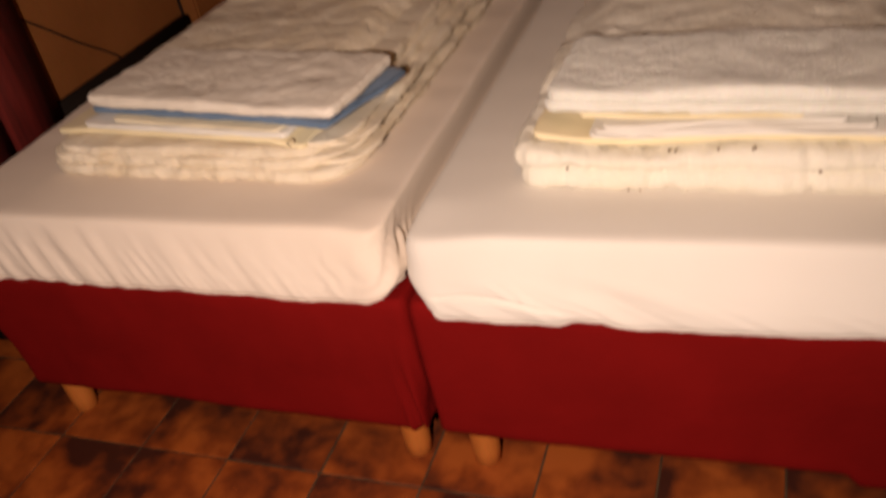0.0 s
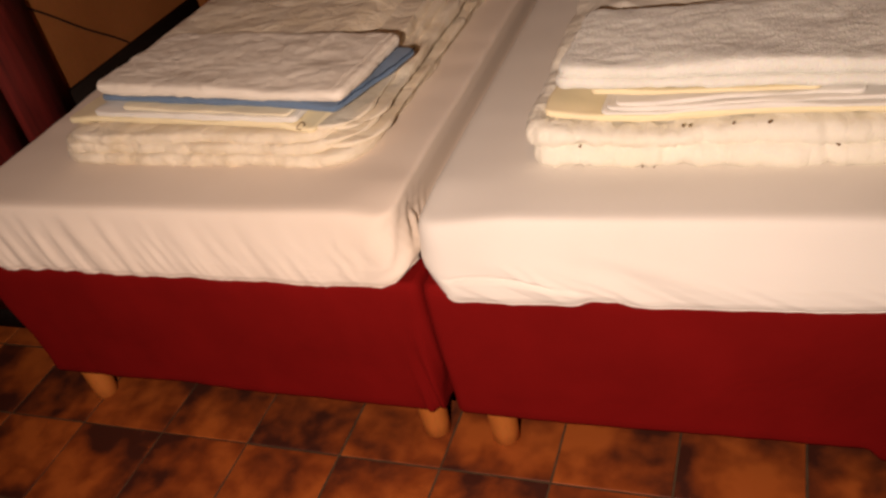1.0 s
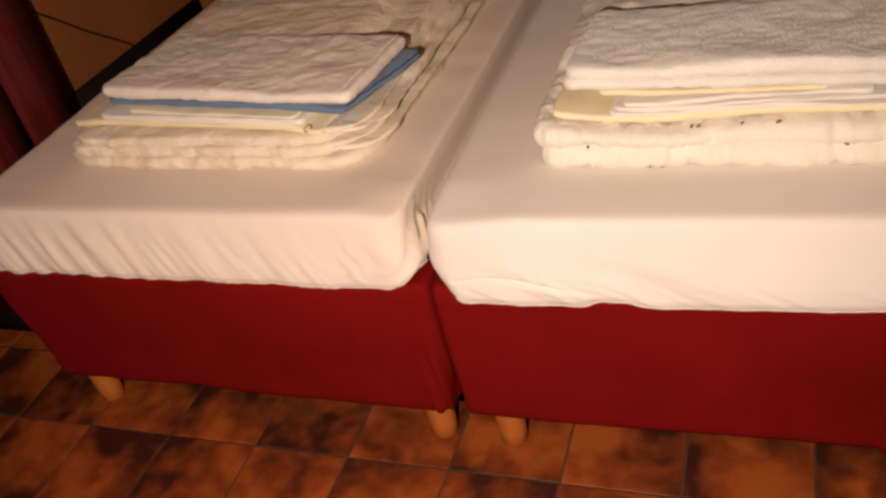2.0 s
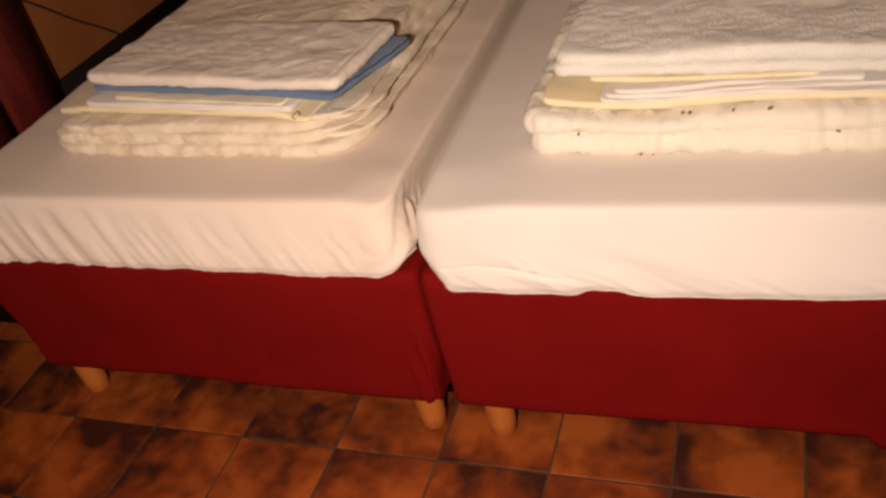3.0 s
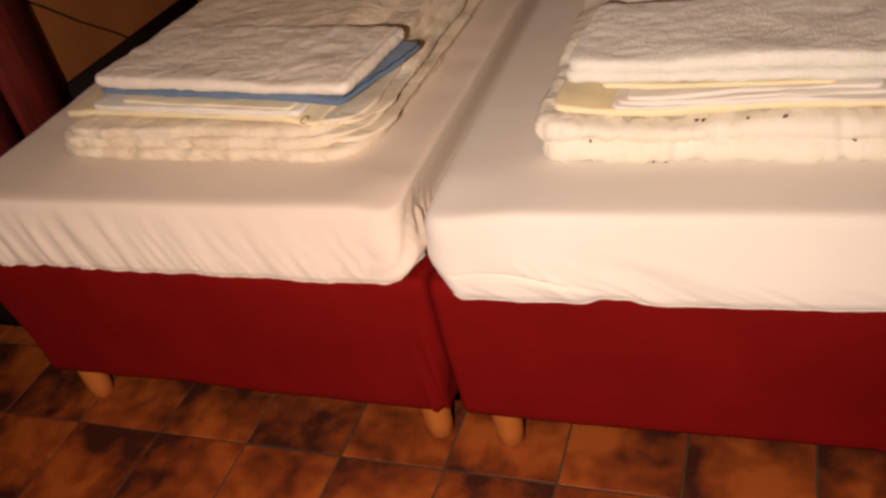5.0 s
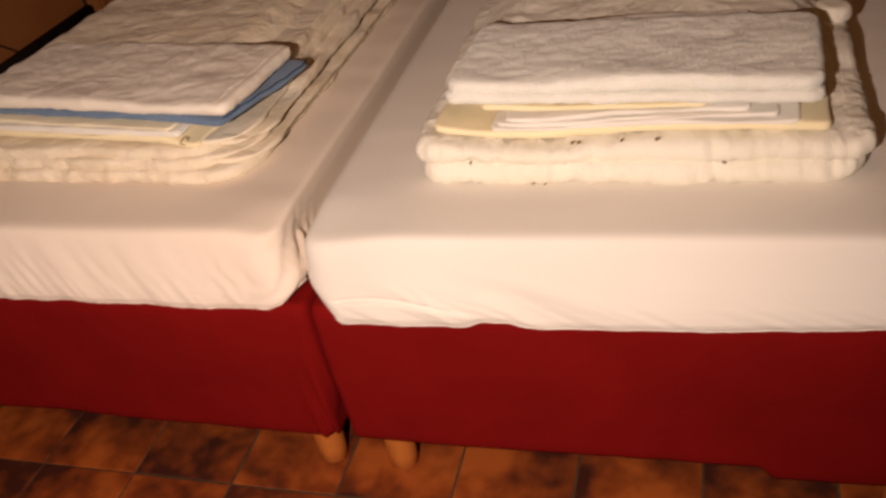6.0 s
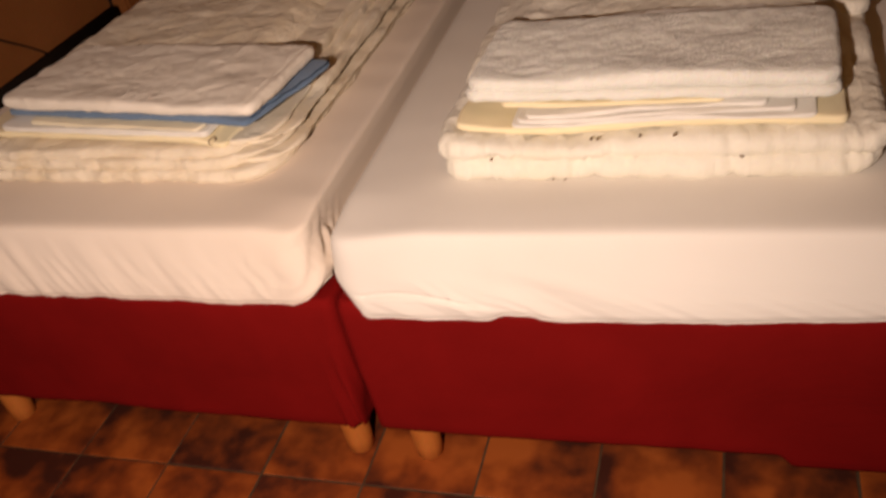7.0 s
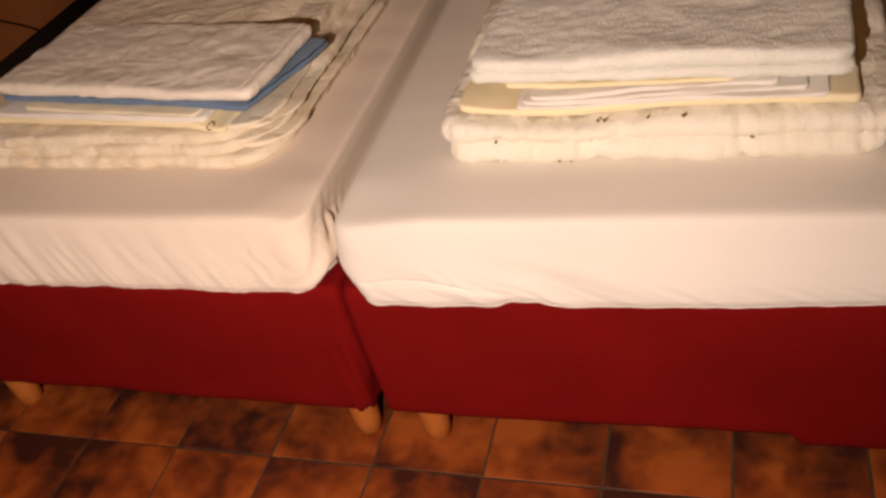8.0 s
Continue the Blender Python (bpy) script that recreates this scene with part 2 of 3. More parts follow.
def tube(points, radius, steps=6):
    """A round cord through points, smoothed."""
    pts = [Vector(p) for p in points]
    line = []
    for i in range(len(pts) - 1):
        a, b, c, d = pts[max(i - 1, 0)], pts[i], pts[i + 1], pts[min(i + 2, len(pts) - 1)]
        for k in range(steps):
            t = k / steps
            line.append(0.5 * ((2 * b) + (c - a) * t + (2 * a - 5 * b + 4 * c - d) * t * t + (3 * b - a - 3 * c + d) * t ** 3))
    line.append(pts[-1])
    bm = bmesh.new()
    rings = []
    for i, p in enumerate(line):
        way = (line[min(i + 1, len(line) - 1)] - line[max(i - 1, 0)]).normalized()
        side = way.orthogonal().normalized() if not rings else (side - way * side.dot(way)).normalized()
        up = way.cross(side)
        rings.append([bm.verts.new(p + radius * (math.cos(a) * side + math.sin(a) * up)) for a in [math.tau * k / 8 for k in range(8)]])
    for a, b in zip(rings, rings[1:]):
        for k in range(8):
            bm.faces.new((a[k], a[(k + 1) % 8], b[(k + 1) % 8], b[k]))
    bm.faces.new(list(reversed(rings[0])))
    bm.faces.new(rings[-1])
    return bm


def thing(name, x, y, z, turn, label, category, group=""):
    ob = new(name)
    ob.empty_display_size = 0.05
    ob.matrix_basis = pose(x, y, z, 0, 0, turn)
    return tagged(ob, label, category, group)


# ---- the room ----
WX0, WX1, WY0, WY1, TOP = -0.985, 2.6, -2.6, 2.2, 2.45
floor = tagged(part("floor", block(WX0 - 0.8, WX1 + 0.15, WY0 - 0.15, WY1 + 0.15, -0.12, -0.0022, 0), M_GROUT, smooth=False), "floor slab with grey-brown grout between terracotta tiles", "floor", kind="structure")
wall_west = tagged(part("wall_west", block(WX0 - 0.65, WX0, 0.4975, WY1 + 0.15, -0.004, TOP, 0), M_WALL, smooth=False), "ochre plastered wall beside the bed", "wall", kind="structure")
tagged(part("wall_recess", block(WX0 - 0.80, WX0 - 0.65, WY0 - 0.15, 0.60, -0.004, TOP, 0), M_WALL, smooth=False), "ochre plastered wall set back before the beds", "wall", kind="structure")
tagged(part("wall_east", block(WX1, WX1 + 0.15, WY0 - 0.15, WY1 + 0.15, -0.004, TOP, 0), M_WALL, smooth=False), "ochre plastered wall", "wall", kind="structure")
tagged(part("wall_north", block(WX0, WX1, WY1, WY1 + 0.15, -0.004, TOP, 0), M_WALL, smooth=False), "ochre plastered wall behind the bed heads", "wall", kind="structure")
tagged(part("wall_south", block(WX0 - 0.65, WX1, WY0 - 0.15, WY0, -0.004, TOP, 0), M_WALL, smooth=False), "ochre plastered wall", "wall", kind="structure")
tagged(part("ceiling", block(WX0 - 0.8, WX1 + 0.15, WY0 - 0.15, WY1 + 0.15, TOP, TOP + 0.12, 0), M_CEIL, smooth=False), "plain plastered ceiling", "ceiling", kind="structure")
tagged(part("wall_pier", block(WX0 - 0.01, -0.932, 1.075, WY1 + 0.01, -0.003, TOP - 0.003, 0.006), M_WALL, smooth=False), "ochre plastered pier standing out of the wall", "wall pier", kind="structure")


def wardrobe():
    w = thing("wardrobe", -1.29, 0.36, 0, 0, "dark red stained wooden wardrobe beside the bed", "wardrobe")
    spot = w.matrix_basis.inverted()

    def piece(name, box, mat, label=""):
        ob = part(name, block(*box), mat, w, label)
        ob.matrix_basis = spot
    piece("carcass", (-1.625, -0.962, 0.245, 0.494, 0.085, 2.05), M_REDWOOD)
    piece("plinth", (-1.62, -0.968, 0.252, 0.490, 0.0, 0.083), M_WOOD_AND_GAP, "black recessed plinth")
    for y0, y1 in ((0.224, 0.336), (0.341, 0.497)):
        piece("side_board", (-0.960, -0.942, y0, y1, 0.002, 2.05), M_REDWOOD)
    for x0, x1 in ((-1.623, -1.296), (-1.292, -0.964)):
        piece("door", (x0, x1, 0.224, 0.243, 0.087, 2.048), M_REDWOOD)
    return w


wardrobe()

# added black board that stands for the shaded gap between wall and bed
tagged(part("gap_strip", block(WX0 + 0.002, WX0 + 0.026, 0.502, 1.073, -0.002, 0.503, 0.004), M_WOOD_AND_GAP), "added nearly black strip for the dark gap between wall and bed", "rail board", kind="structure")

# cables on the wall
tagged(part("wall_cable", tube([(-0.980, 0.48, 0.73), (-0.980, 0.522, 0.704), (-0.980, 0.584, 0.656), (-0.980, 0.661, 0.592), (-0.980, 0.751, 0.526), (-0.980, 0.784, 0.487), (-0.980, 0.79, 0.40), (-0.980, 0.79, 0.004)], 0.0022), M_BLACK), "thin black cable running loosely along the wall", "cable")
tagged(part("wall_cable", tube([(-0.978, 1.069, 0.005), (-0.978, 1.069, 0.5), (-0.978, 1.069, 1.2), (-0.978, 1.069, 2.4)], 0.004), M_BLACK), "thin black cable upright in the wall corner", "cable")


# ---- beds ----
def leg_mesh():
    bm = bmesh.new()
    rings = []
    for z, r in ((0.0, 0.0225), (0.0015, 0.0242), (0.03, 0.0252), (0.08, 0.0272), (0.125, 0.0288), (0.14, 0.0288)):
        rings.append([bm.verts.new((r * math.cos(a), r * math.sin(a), z)) for a in [math.tau * k / 24 for k in range(24)]])
    for a, b in zip(rings, rings[1:]):
        for k in range(24):
            bm.faces.new((a[k], a[(k + 1) % 24], b[(k + 1) % 24], b[k]))
    bm.faces.new(list(reversed(rings[0])))
    bm.faces.new(rings[-1])
    return bm


LEG = mesh_of("leg", leg_mesh(), M_BEECH)
BASE_PROFILE = [(0.012, 0.3885), (0.007, 0.3875), (0.003, 0.382), (0.0, 0.372), (0.0, 0.35), (0.0, 0.32), (0.0, 0.29), (0.0, 0.26), (0.0, 0.235), (0.001, 0.21), (0.001, 0.19), (0.001, 0.17), (0.002, 0.15), (0.002, 0.134), (0.002, 0.118), (0.005, 0.111), (0.012, 0.113)]


def bed(x0, x1, label, shape):
    cx = (x0 + x1) / 2
    b = thing("bed_base", cx, 1.034, 0, 0, label, "bed base", "pair of beds")
    part("upholstered_box", padded(x1 - x0, 2.0, BASE_PROFILE, 0.020, 0.008, shape), M_RED, b)
    for lx in (x0 + (0.082 if x0 < -0.5 else 0.067), x1 - 0.064):
        for ly in (0.089, 1.97):
            leg = new("leg", LEG)
            leg.parent = b
            leg.location = (lx - cx, ly - 1.034, 0)
            leg["label"] = "round tapered beech leg"
    return b


def left_base(p):
    low = ease(0.36, 0.12, p.z)
    if p.x < -0.3:
        p.x += 0.032 * low * ease(-0.3, -0.44, p.x)
    if p.x > 0.3:
        p.x -= 0.010 * ease(0.22, 0.115, p.z) * ease(0.40, 0.455, p.x) * ease(-0.93, -0.98, p.y)
        # upright folds of loose cover at the corner by the gap
        front = ease(-0.94, -0.99, p.y) * ease(0.405, 0.43, p.x)
        p.y += front * ease(0.33, 0.15, p.z) * 0.008 * math.sin(p.x * 230 + p.z * 20)
    if p.y < -0.97:
        p.y += 0.004 * low + 0.003 * wrinkle(p, 6, 1, (1, 1, 1), 3) + 0.0015 * wrinkle(p, 25, 1, (1, 1, 0.4), 8)
        if p.z < 0.15:
            p.z += 0.004 * wrinkle(p, 7, 1, (1, 1, 0), 5) - 0.004 - 0.006 * ease(-0.1, 0.4, p.x)
    return p


# the second bed stands a little askew
ASKEW = 0.025


def right_base(p):
    low = ease(0.36, 0.12, p.z)
    if p.x < -0.3:
        p.x += 0.003 * low * ease(-0.3, -0.44, p.x)
    if p.y < -0.97:
        p.y += (0.004 + 0.010 * ease(-0.2, 0.35, p.x)) * low + 0.003 * wrinkle(p, 6, 1, (1, 1, 1), 13) + 0.0015 * wrinkle(p, 25, 1, (1, 1, 0.4), 18)
        if p.z < 0.15:
            p.z += 0.004 * wrinkle(p, 7, 1, (1, 1, 0), 15) - 0.009 - 0.008 * ease(-0.40, 0.1, p.x) - 0.024 * ease(0.188, 0.215, p.x) - 0.008 * ease(0.0, 0.4, p.x)
    p.y += ASKEW * (p.x + 0.42)
    return p


bed(-0.885, 0.032, "low bed base in a red cotton cover on round beech legs", left_base)
bed(0.034, 0.945, "low bed base in a red cotton cover, sagging hem", right_base)

MATTRESS_PROFILE = [(0.056, 0.506), (0.046, 0.5055), (0.039, 0.504), (0.034, 0.5005), (0.031, 0.495), (0.028, 0.488), (0.025, 0.479), (0.021, 0.467), (0.017, 0.455), (0.012, 0.440), (0.008, 0.427), (0.004, 0.415), (0.0015, 0.405), (0.0, 0.396), (0.001, 0.390), (0.004, 0.385), (0.012, 0.381), (0.03, 0.380)]
# closer rows where the hem is creased
MATTRESS_PROFILE = [tuple(p + (q - p) * k / 5 for p, q in zip(a, b)) for a, b in zip(MATTRESS_PROFILE, MATTRESS_PROFILE[1:]) for k in range(5) if k == 0 or 0.387 < a[1] < 0.46] + MATTRESS_PROFILE[-1:]


def hem_lift(p, lift):
    """Raises the hem and what is over it less and less up to the rim."""
    p.z += lift * min(1.0, max(0.0, (0.50 - p.z) / 0.115))


def left_mattress(p):
    side = ease(0.500, 0.465, p.z)
    if p.y < -0.9:
        # gathers that slant down to the hem
        s = p.x + (p.z - 0.39) * 0.75
        g = noise.noise(Vector((s * 17, 2.3, p.z * 3))) + 0.6 * noise.noise(Vector((s * 42, 7.1, p.z * 5)))
        fade = 0.35 + 0.65 * ease(0.25, -0.3, p.x)
        hem_lift(p, 0.002 + 0.006 * noise.noise(Vector((p.x * 9, 4.4, 0))) + 0.0025 * noise.noise(Vector((p.x * 48, 1.4, 0))) + 0.026 * ease(0.415, 0.49, p.x))
        p.y += 0.010 * (0.25 - abs(g)) * side * fade
        p.y += 0.005 * (0.3 - abs(noise.noise(Vector((s * 60, 5.1, p.z * 10))))) * ease(0.455, 0.40, p.z)
    if p.x > 0.36:
        # gathers on the side that faces the gap, near the foot corner
        q = p.y + (0.48 - p.z) * 0.9
        near = ease(-0.80, -0.95, p.y)
        p.x += (0.008 * ease(0.465, 0.495, p.z) + 0.006 * ease(0.494, 0.506, p.z)) * ease(0.38, 0.42, p.x)
        p.x -= 0.010 * ease(0.475, 0.44, p.z) * ease(0.385, 0.41, p.z) * ease(0.42, 0.45, p.x) * (1 - near)
        p.x += 0.0035 * (math.sin(q * 190 + 3 * noise.noise(Vector((q * 20, p.z * 9, 3.0)))) - 0.4) * side * near
        k = ease(0.40, 0.45, p.x) * ease(-0.92, -0.97, p.y) * ease(0.49, 0.44, p.z)
        p.x += 0.006 * k
        p.y -= 0.009 * k
    p.z -= 0.008 * ease(0.36, 0.45, p.x) * ease(-0.88, -0.97, p.y) * ease(0.46, 0.50, p.z)
    p.z += 0.0016 * wrinkle(p, 11, 1, (0.35, 1.4, 0), 21) * ease(0.49, 0.506, p.z)
    p.z += 0.003 * wrinkle(p, 3.0, 1, (1, 1, 0), 4) * ease(0.49, 0.506, p.z)
    return p


def right_mattress(p):
    side = ease(0.500, 0.465, p.z)
    if p.y < -0.9:
        s = p.x + (p.z - 0.39) * 2.6
        g = noise.noise(Vector((s * 13, 9.3, p.z * 2)))
        fade = ease(-0.42, -0.33, p.x) * ease(0.05, -0.15, p.x)
        hem_lift(p, 0.003 * noise.noise(Vector((p.x * 9, 14.4, 0))) - 0.017 + 0.012 * ease(0.1, 0.36, p.x) + 0.009 * ease(-0.222, -0.195, p.x) * ease(-0.125, -0.165, p.x) + 0.003 * ease(-0.12, 0.1, p.x) + 0.016 * ease(-0.405, -0.455, p.x))
        p.y += 0.0045 * g * ease(0.46, 0.41, p.z) * (0.15 + fade)
        p.y += 0.0015 * noise.noise(Vector((s * 60, 5.1, p.z * 12))) * ease(0.43, 0.395, p.z)
        # a flat pleat over the hem where the corner is tucked in
        t = (p.x + 0.425) / 0.225
        if 0.0 < t < 1.0:
            top = 0.389 + 0.019 * math.sin(math.pi * t ** 0.55)
            p.y -= 0.004 * ease(top + 0.001, top - 0.003, p.z) * ease(0.0, 0.1, t) * ease(1.0, 0.8, t)
            p.y += 0.005 * math.exp(-((p.z - top - 0.0015) / 0.0022) ** 2) * ease(0.0, 0.08, t) * ease(1.0, 0.6, t)
        # creases drawn down to the tucked corner
        for x, z, slope, reach in ((-0.330, 0.432, 0.56, 0.085), (-0.302, 0.436, 0.80, 0.050), (-0.285, 0.415, 0.42, 0.060)):
            d = (p.z - z + slope * (p.x - x)) / 0.0042
            if abs(d) < 3:
                p.y -= 0.0026 * math.exp(-d * d) * ease(x - 0.01, x + 0.03, p.x) * ease(x + reach + 0.02, x + reach - 0.01, p.x)
    p.z -= 0.007 * ease(0.40, 0.50, p.z)
    p.y += ASKEW * (p.x + 0.42)
    if p.x < -0.35:
        p.x -= 0.014 * ease(0.42, 0.49, p.z) * ease(-0.35, -0.40, p.x)
        p.x += 0.020 * ease(0.43, 0.385, p.z) * ease(-0.40, -0.46, p.x) * ease(-0.9, -0.98, p.y)
    p.z -= 0.010 * ease(-0.30, -0.44, p.x) * ease(-0.86, -0.97, p.y) * ease(0.46, 0.50, p.z)
    p.z += 0.0016 * wrinkle(p, 11, 1, (0.35, 1.4, 0), 33) * ease(0.49, 0.506, p.z)
    p.z += 0.003 * wrinkle(p, 3.0, 1, (1, 1, 0), 9) * ease(0.49, 0.506, p.z)
    return p


def mattress(x0, x1, label, shape, mat):
    m = thing("mattress", (x0 + x1) / 2, 1.034, 0.0, 0, label, "mattress", "pair of mattresses")
    w = x1 - x0
    part("fitted_sheet", padded(w, 2.01, MATTRESS_PROFILE, 0.066, 0.006, shape), mat, m)
    # the elastic hem along the foot and round its corners
    r, hx = 0.062, w / 2 - 0.066
    path = [(-hx - r * math.cos(radians(a)), -1.005 + 0.066 - r * math.sin(radians(a))) for a in range(10, 90, 10)]
    path += [(-hx + 2 * hx * k / 90, -1.001) for k in range(91)]
    path += [(hx + r * math.cos(radians(a)), -1.005 + 0.066 - r * math.sin(radians(a))) for a in range(80, 0, -10)]
    part("elastic_hem", tube([shape(Vector((x, y, 0.3852))) for x, y in path], 0.0014, 2), mat, m, "narrow elastic hem")
    return m


mattress(-0.930, 0.026, "mattress in a tight ecru fitted sheet with gathered hem", left_mattress, M_SHEET)
mattress(0.022, 0.972, "mattress in a smooth cream fitted sheet on a red base", right_mattress, M_SHEET_R)


# ---- folded bedding ----
def cloth(name, x0, x1, y0, y1, z0, t, lobes, mat, turn, label, category, shape=None, corner=0.02, step=0.012, rim=0.012, parent=None, skew=0.0, group="", layers=(), calm=None):
    """A folded piece of cloth lying flat: a thing of its own, or a part of parent."""
    cx, cy = (x0 + x1) / 2, (y0 + y1) / 2

    def bend(p):
        p.y += p.x * skew
        return shape(p) if shape else p

    bm = padded(x1 - x0, y1 - y0, fold(t, lobes, rim=rim), corner, step, bend)
    if layers:
        crumple(bm, layers, calm)
    ob = part(name, bm, mat, parent)
    base = parent.matrix_basis.inverted() if parent else Matrix()
    ob.matrix_basis = base @ pose(cx, cy, z0, 0, 0, turn)
    if parent:
        if label:
            ob["label"] = label
        return ob
    return tagged(ob, label, category, group)


def duvet_shape(t, seed, fine=1.0, rise=0.0, level=None):
    """Crumpled bedding: smooth under the pile at its front, raised and creased behind."""
    def go(p):
        up = ease(t * 0.3, t, p.z)
        back = ease(-0.325, -0.268, p.y)
        p.z += up * ((0.003 + 0.010 * back) * crease(p, 5, 1, (0.6, 1.3, 0), seed) + 0.007 * back * crease(p, 9, 1, (1.1, 0.5, 0), seed + 2) + (0.0015 + 0.002 * back) * wrinkle(p, 20, 1, (0.7, 1.3, 0), seed + 4)) * fine
        p.z += up * rise * back * (0.15 + 0.85 * ease(0.30, 0.20, abs(p.x)))
        if level:
            p.z += up * level(p.x)
        edge = noise.noise(Vector((p.x * 11 + seed, p.z * 14, p.y * 11))) * 0.006 + noise.noise(Vector((p.x * 34 + seed, p.z * 30, p.y * 34))) * 0.004
        p.y += edge * (1 if p.y < 0 else -1)
        p.x += noise.noise(Vector((p.y * 9 + seed, p.z * 25, 3.0))) * 0.012 * ease(0.2, 0.3, abs(p.x))
        p.z += 0.004 * noise.noise(Vector((p.x * 6 + seed, p.y * 6, 2.0))) * (1 - up)
        return p
    return go


PINCHES = (-0.262, -0.228, -0.105, -0.048, 0.012, 0.036, 0.118, 0.196, 0.262)


def pinched(shape, lean, start):
    """The front of a quilted roll, drawn in where it is stitched down."""
    def go(p):
        p = shape(p)
        if p.y < -0.4:
            for k, x in enumerate(PINCHES[start::2]):
                d = (p.x - x - lean * (1 if k % 2 else -1) * (p.z - 0.02)) / (0.006 + 0.003 * (k % 3))
                if abs(d) < 3:
                    p.y += (0.0025 + 0.0015 * (k % 2)) * math.exp(-d * d)
        return p
    return go


def sag(x):
    """How the second pile dips towards one side, along its width."""
    return -0.014 * math.exp(-((x - 0.36) / 0.12) ** 2) - 0.003 * ease(0.5, 0.75, x)


def soft_top(t, seed, amount=0.004, scale=12, stretch=(0.6, 1, 0), rough=0.002):
    def go(p):
        up = ease(t * 0.4, t, p.z)
        p.z += up * amount * (wrinkle(p, scale, 1, stretch, seed) + 0.7 * crease(p, scale * 1.3, 1, stretch, seed + 9))
        p.y += rough * noise.noise(Vector((p.x * 22 + seed, p.z * 60, 1.0)))
        p.x += rough * noise.noise(Vector((p.y * 22 + seed, p.z * 60, 6.0)))
        return p
    return go


BED = 0.5055
def calm_back(co):
    return 0.45 + 0.55 * ease(-0.25, -0.38, co.y)


PUCKER = ((0.0026, 20, (0.7, 1.2, 1.3), 3.0, True), (0.0030, 52, (1.0, 1.2, 0.8), 8.0, True), (0.0010, 110, (1, 1, 0.7), 5.0, False))
EDGE = ((0.0036, 15, (1, 1, 0.2), 12.0, False), (0.0022, 45, (1, 1, 0.3), 4.0, True))
QUILT = ((0.0050, 15, (1.0, 1, 0.5), 3.0, True), (0.0050, 42, (1.6, 0.8, 0.35), 8.0, True), (0.0015, 110, (1.2, 1, 0.6), 2.0, False))
SOFT = ((0.0020, 15, (0.8, 1.2, 1), 4.0, True), (0.0019, 42, (0.7, 1.2, 1), 2.0, True), (0.0007, 100, (1, 1, 1), 6.0, False))
FLAT = ((0.0014, 12, (1, 1, 1), 7.0, False), (0.0008, 45, (1, 1, 1), 1.0, False))


def waved(t, seed, level=None, cx=0.0, corner=None, seam=None):
    """Folded cloth with a slight swell; corner(p) shapes its ends, seam is a stitched line this far from centre."""
    base = soft_top(t, seed)

    def go(p):
        p = base(p)
        p.z += 0.0022 * noise.noise(Vector((p.x * 7 + seed, p.y * 5, 4.0)))
        if level:
            p.z += level(p.x + cx)
        if seam and abs(p.x - seam) < 0.004:
            p.z -= 0.0015 * ease(t * 0.5, t, p.z)
        return corner(p) if corner else p
    return go


def droop(p):
    """Ends that hang a little."""
    p.z -= 0.007 * ease(0.20, 0.29, abs(p.x))
    return p


def splay(p):
    """One end that spreads out towards the back."""
    if p.x > 0.15:
        p.x += 0.032 * ease(-0.12, 0.10, p.y) * ease(0.15, 0.27, p.x)
        p.z -= 0.006 * ease(0.2, 0.3, p.x)
    return p


# the pile on the first bed
duvet = thing("folded_duvet", -0.40, 0.70, BED, 0, "thin cream cotton duvet folded into a crumpled flat pile", "duvet", "folded duvets")
cloth("lower_fold", -0.735, -0.078, 0.193, 1.25, BED, 0.022, 1, M_CRUMPLED, -1.5, "", "", duvet_shape(0.022, 2.0), 0.085, 0.006, 0.010, duvet, layers=PUCKER)
cloth("middle_fold", -0.722, -0.135, 0.203, 1.25, BED + 0.018, 0.022, 1, M_CRUMPLED, -1.5, "", "", duvet_shape(0.022, 5.0), 0.05, 0.006, 0.010, duvet, layers=PUCKER)
cloth("upper_fold", -0.700, -0.140, 0.208, 1.24, BED + 0.036, 0.020, 1, M_CRUMPLED, -1.2, "", "", duvet_shape(0.020, 8.0, 0.75, 0.064), 0.05, 0.0065, 0.008, duvet, layers=PUCKER, calm=calm_back)
for k, (x1, y0, z) in enumerate(((-0.066, 0.215, 0.0225), (-0.090, 0.212, 0.033), (-0.078, 0.240, 0.043), (-0.104, 0.222, 0.0525), (-0.118, 0.330, 0.063))):
    cloth("turned_edge", x1 - 0.20, x1, y0, 1.22, BED + z, 0.0055, 1, M_CRUMPLED, -1.0 + 0.5 * k, "", "", duvet_shape(0.0055, 15.0 + 3 * k, 0.4, 0.006 * k), 0.075, 0.009, 0.004, duvet, layers=EDGE)

sheet = cloth("folded_sheet", -0.722, -0.160, 0.236, 0.48, 0.566, 0.011, 1, M_YELLOW, -5.5, "pale yellow cotton sheet with dark embroidered mark, folded flat", "sheet", waved(0.011, 1.0, corner=droop), 0.012, 0.010, 0.005, layers=FLAT)
ring = [(0.258 + 0.006 * math.cos(a) * (1 + 0.2 * math.sin(2 * a)), -0.121 + 0.006 * math.sin(a), 0.0065 + 0.0035 * math.sin(a)) for a in [math.tau * k / 14 for k in range(13)]]
part("embroidered_mark", tube(ring, 0.0008, 2), M_THREAD_AND_HOLES, sheet, "small dark stitched ring")
cloth("folded_sheet", -0.648, -0.192, 0.236, 0.47, 0.5765, 0.0105, 2, M_WHITE, -5.5, "white cotton sheet folded flat on a yellow one", "sheet", waved(0.013, 3.0), 0.012, 0.010, 0.005, layers=FLAT)
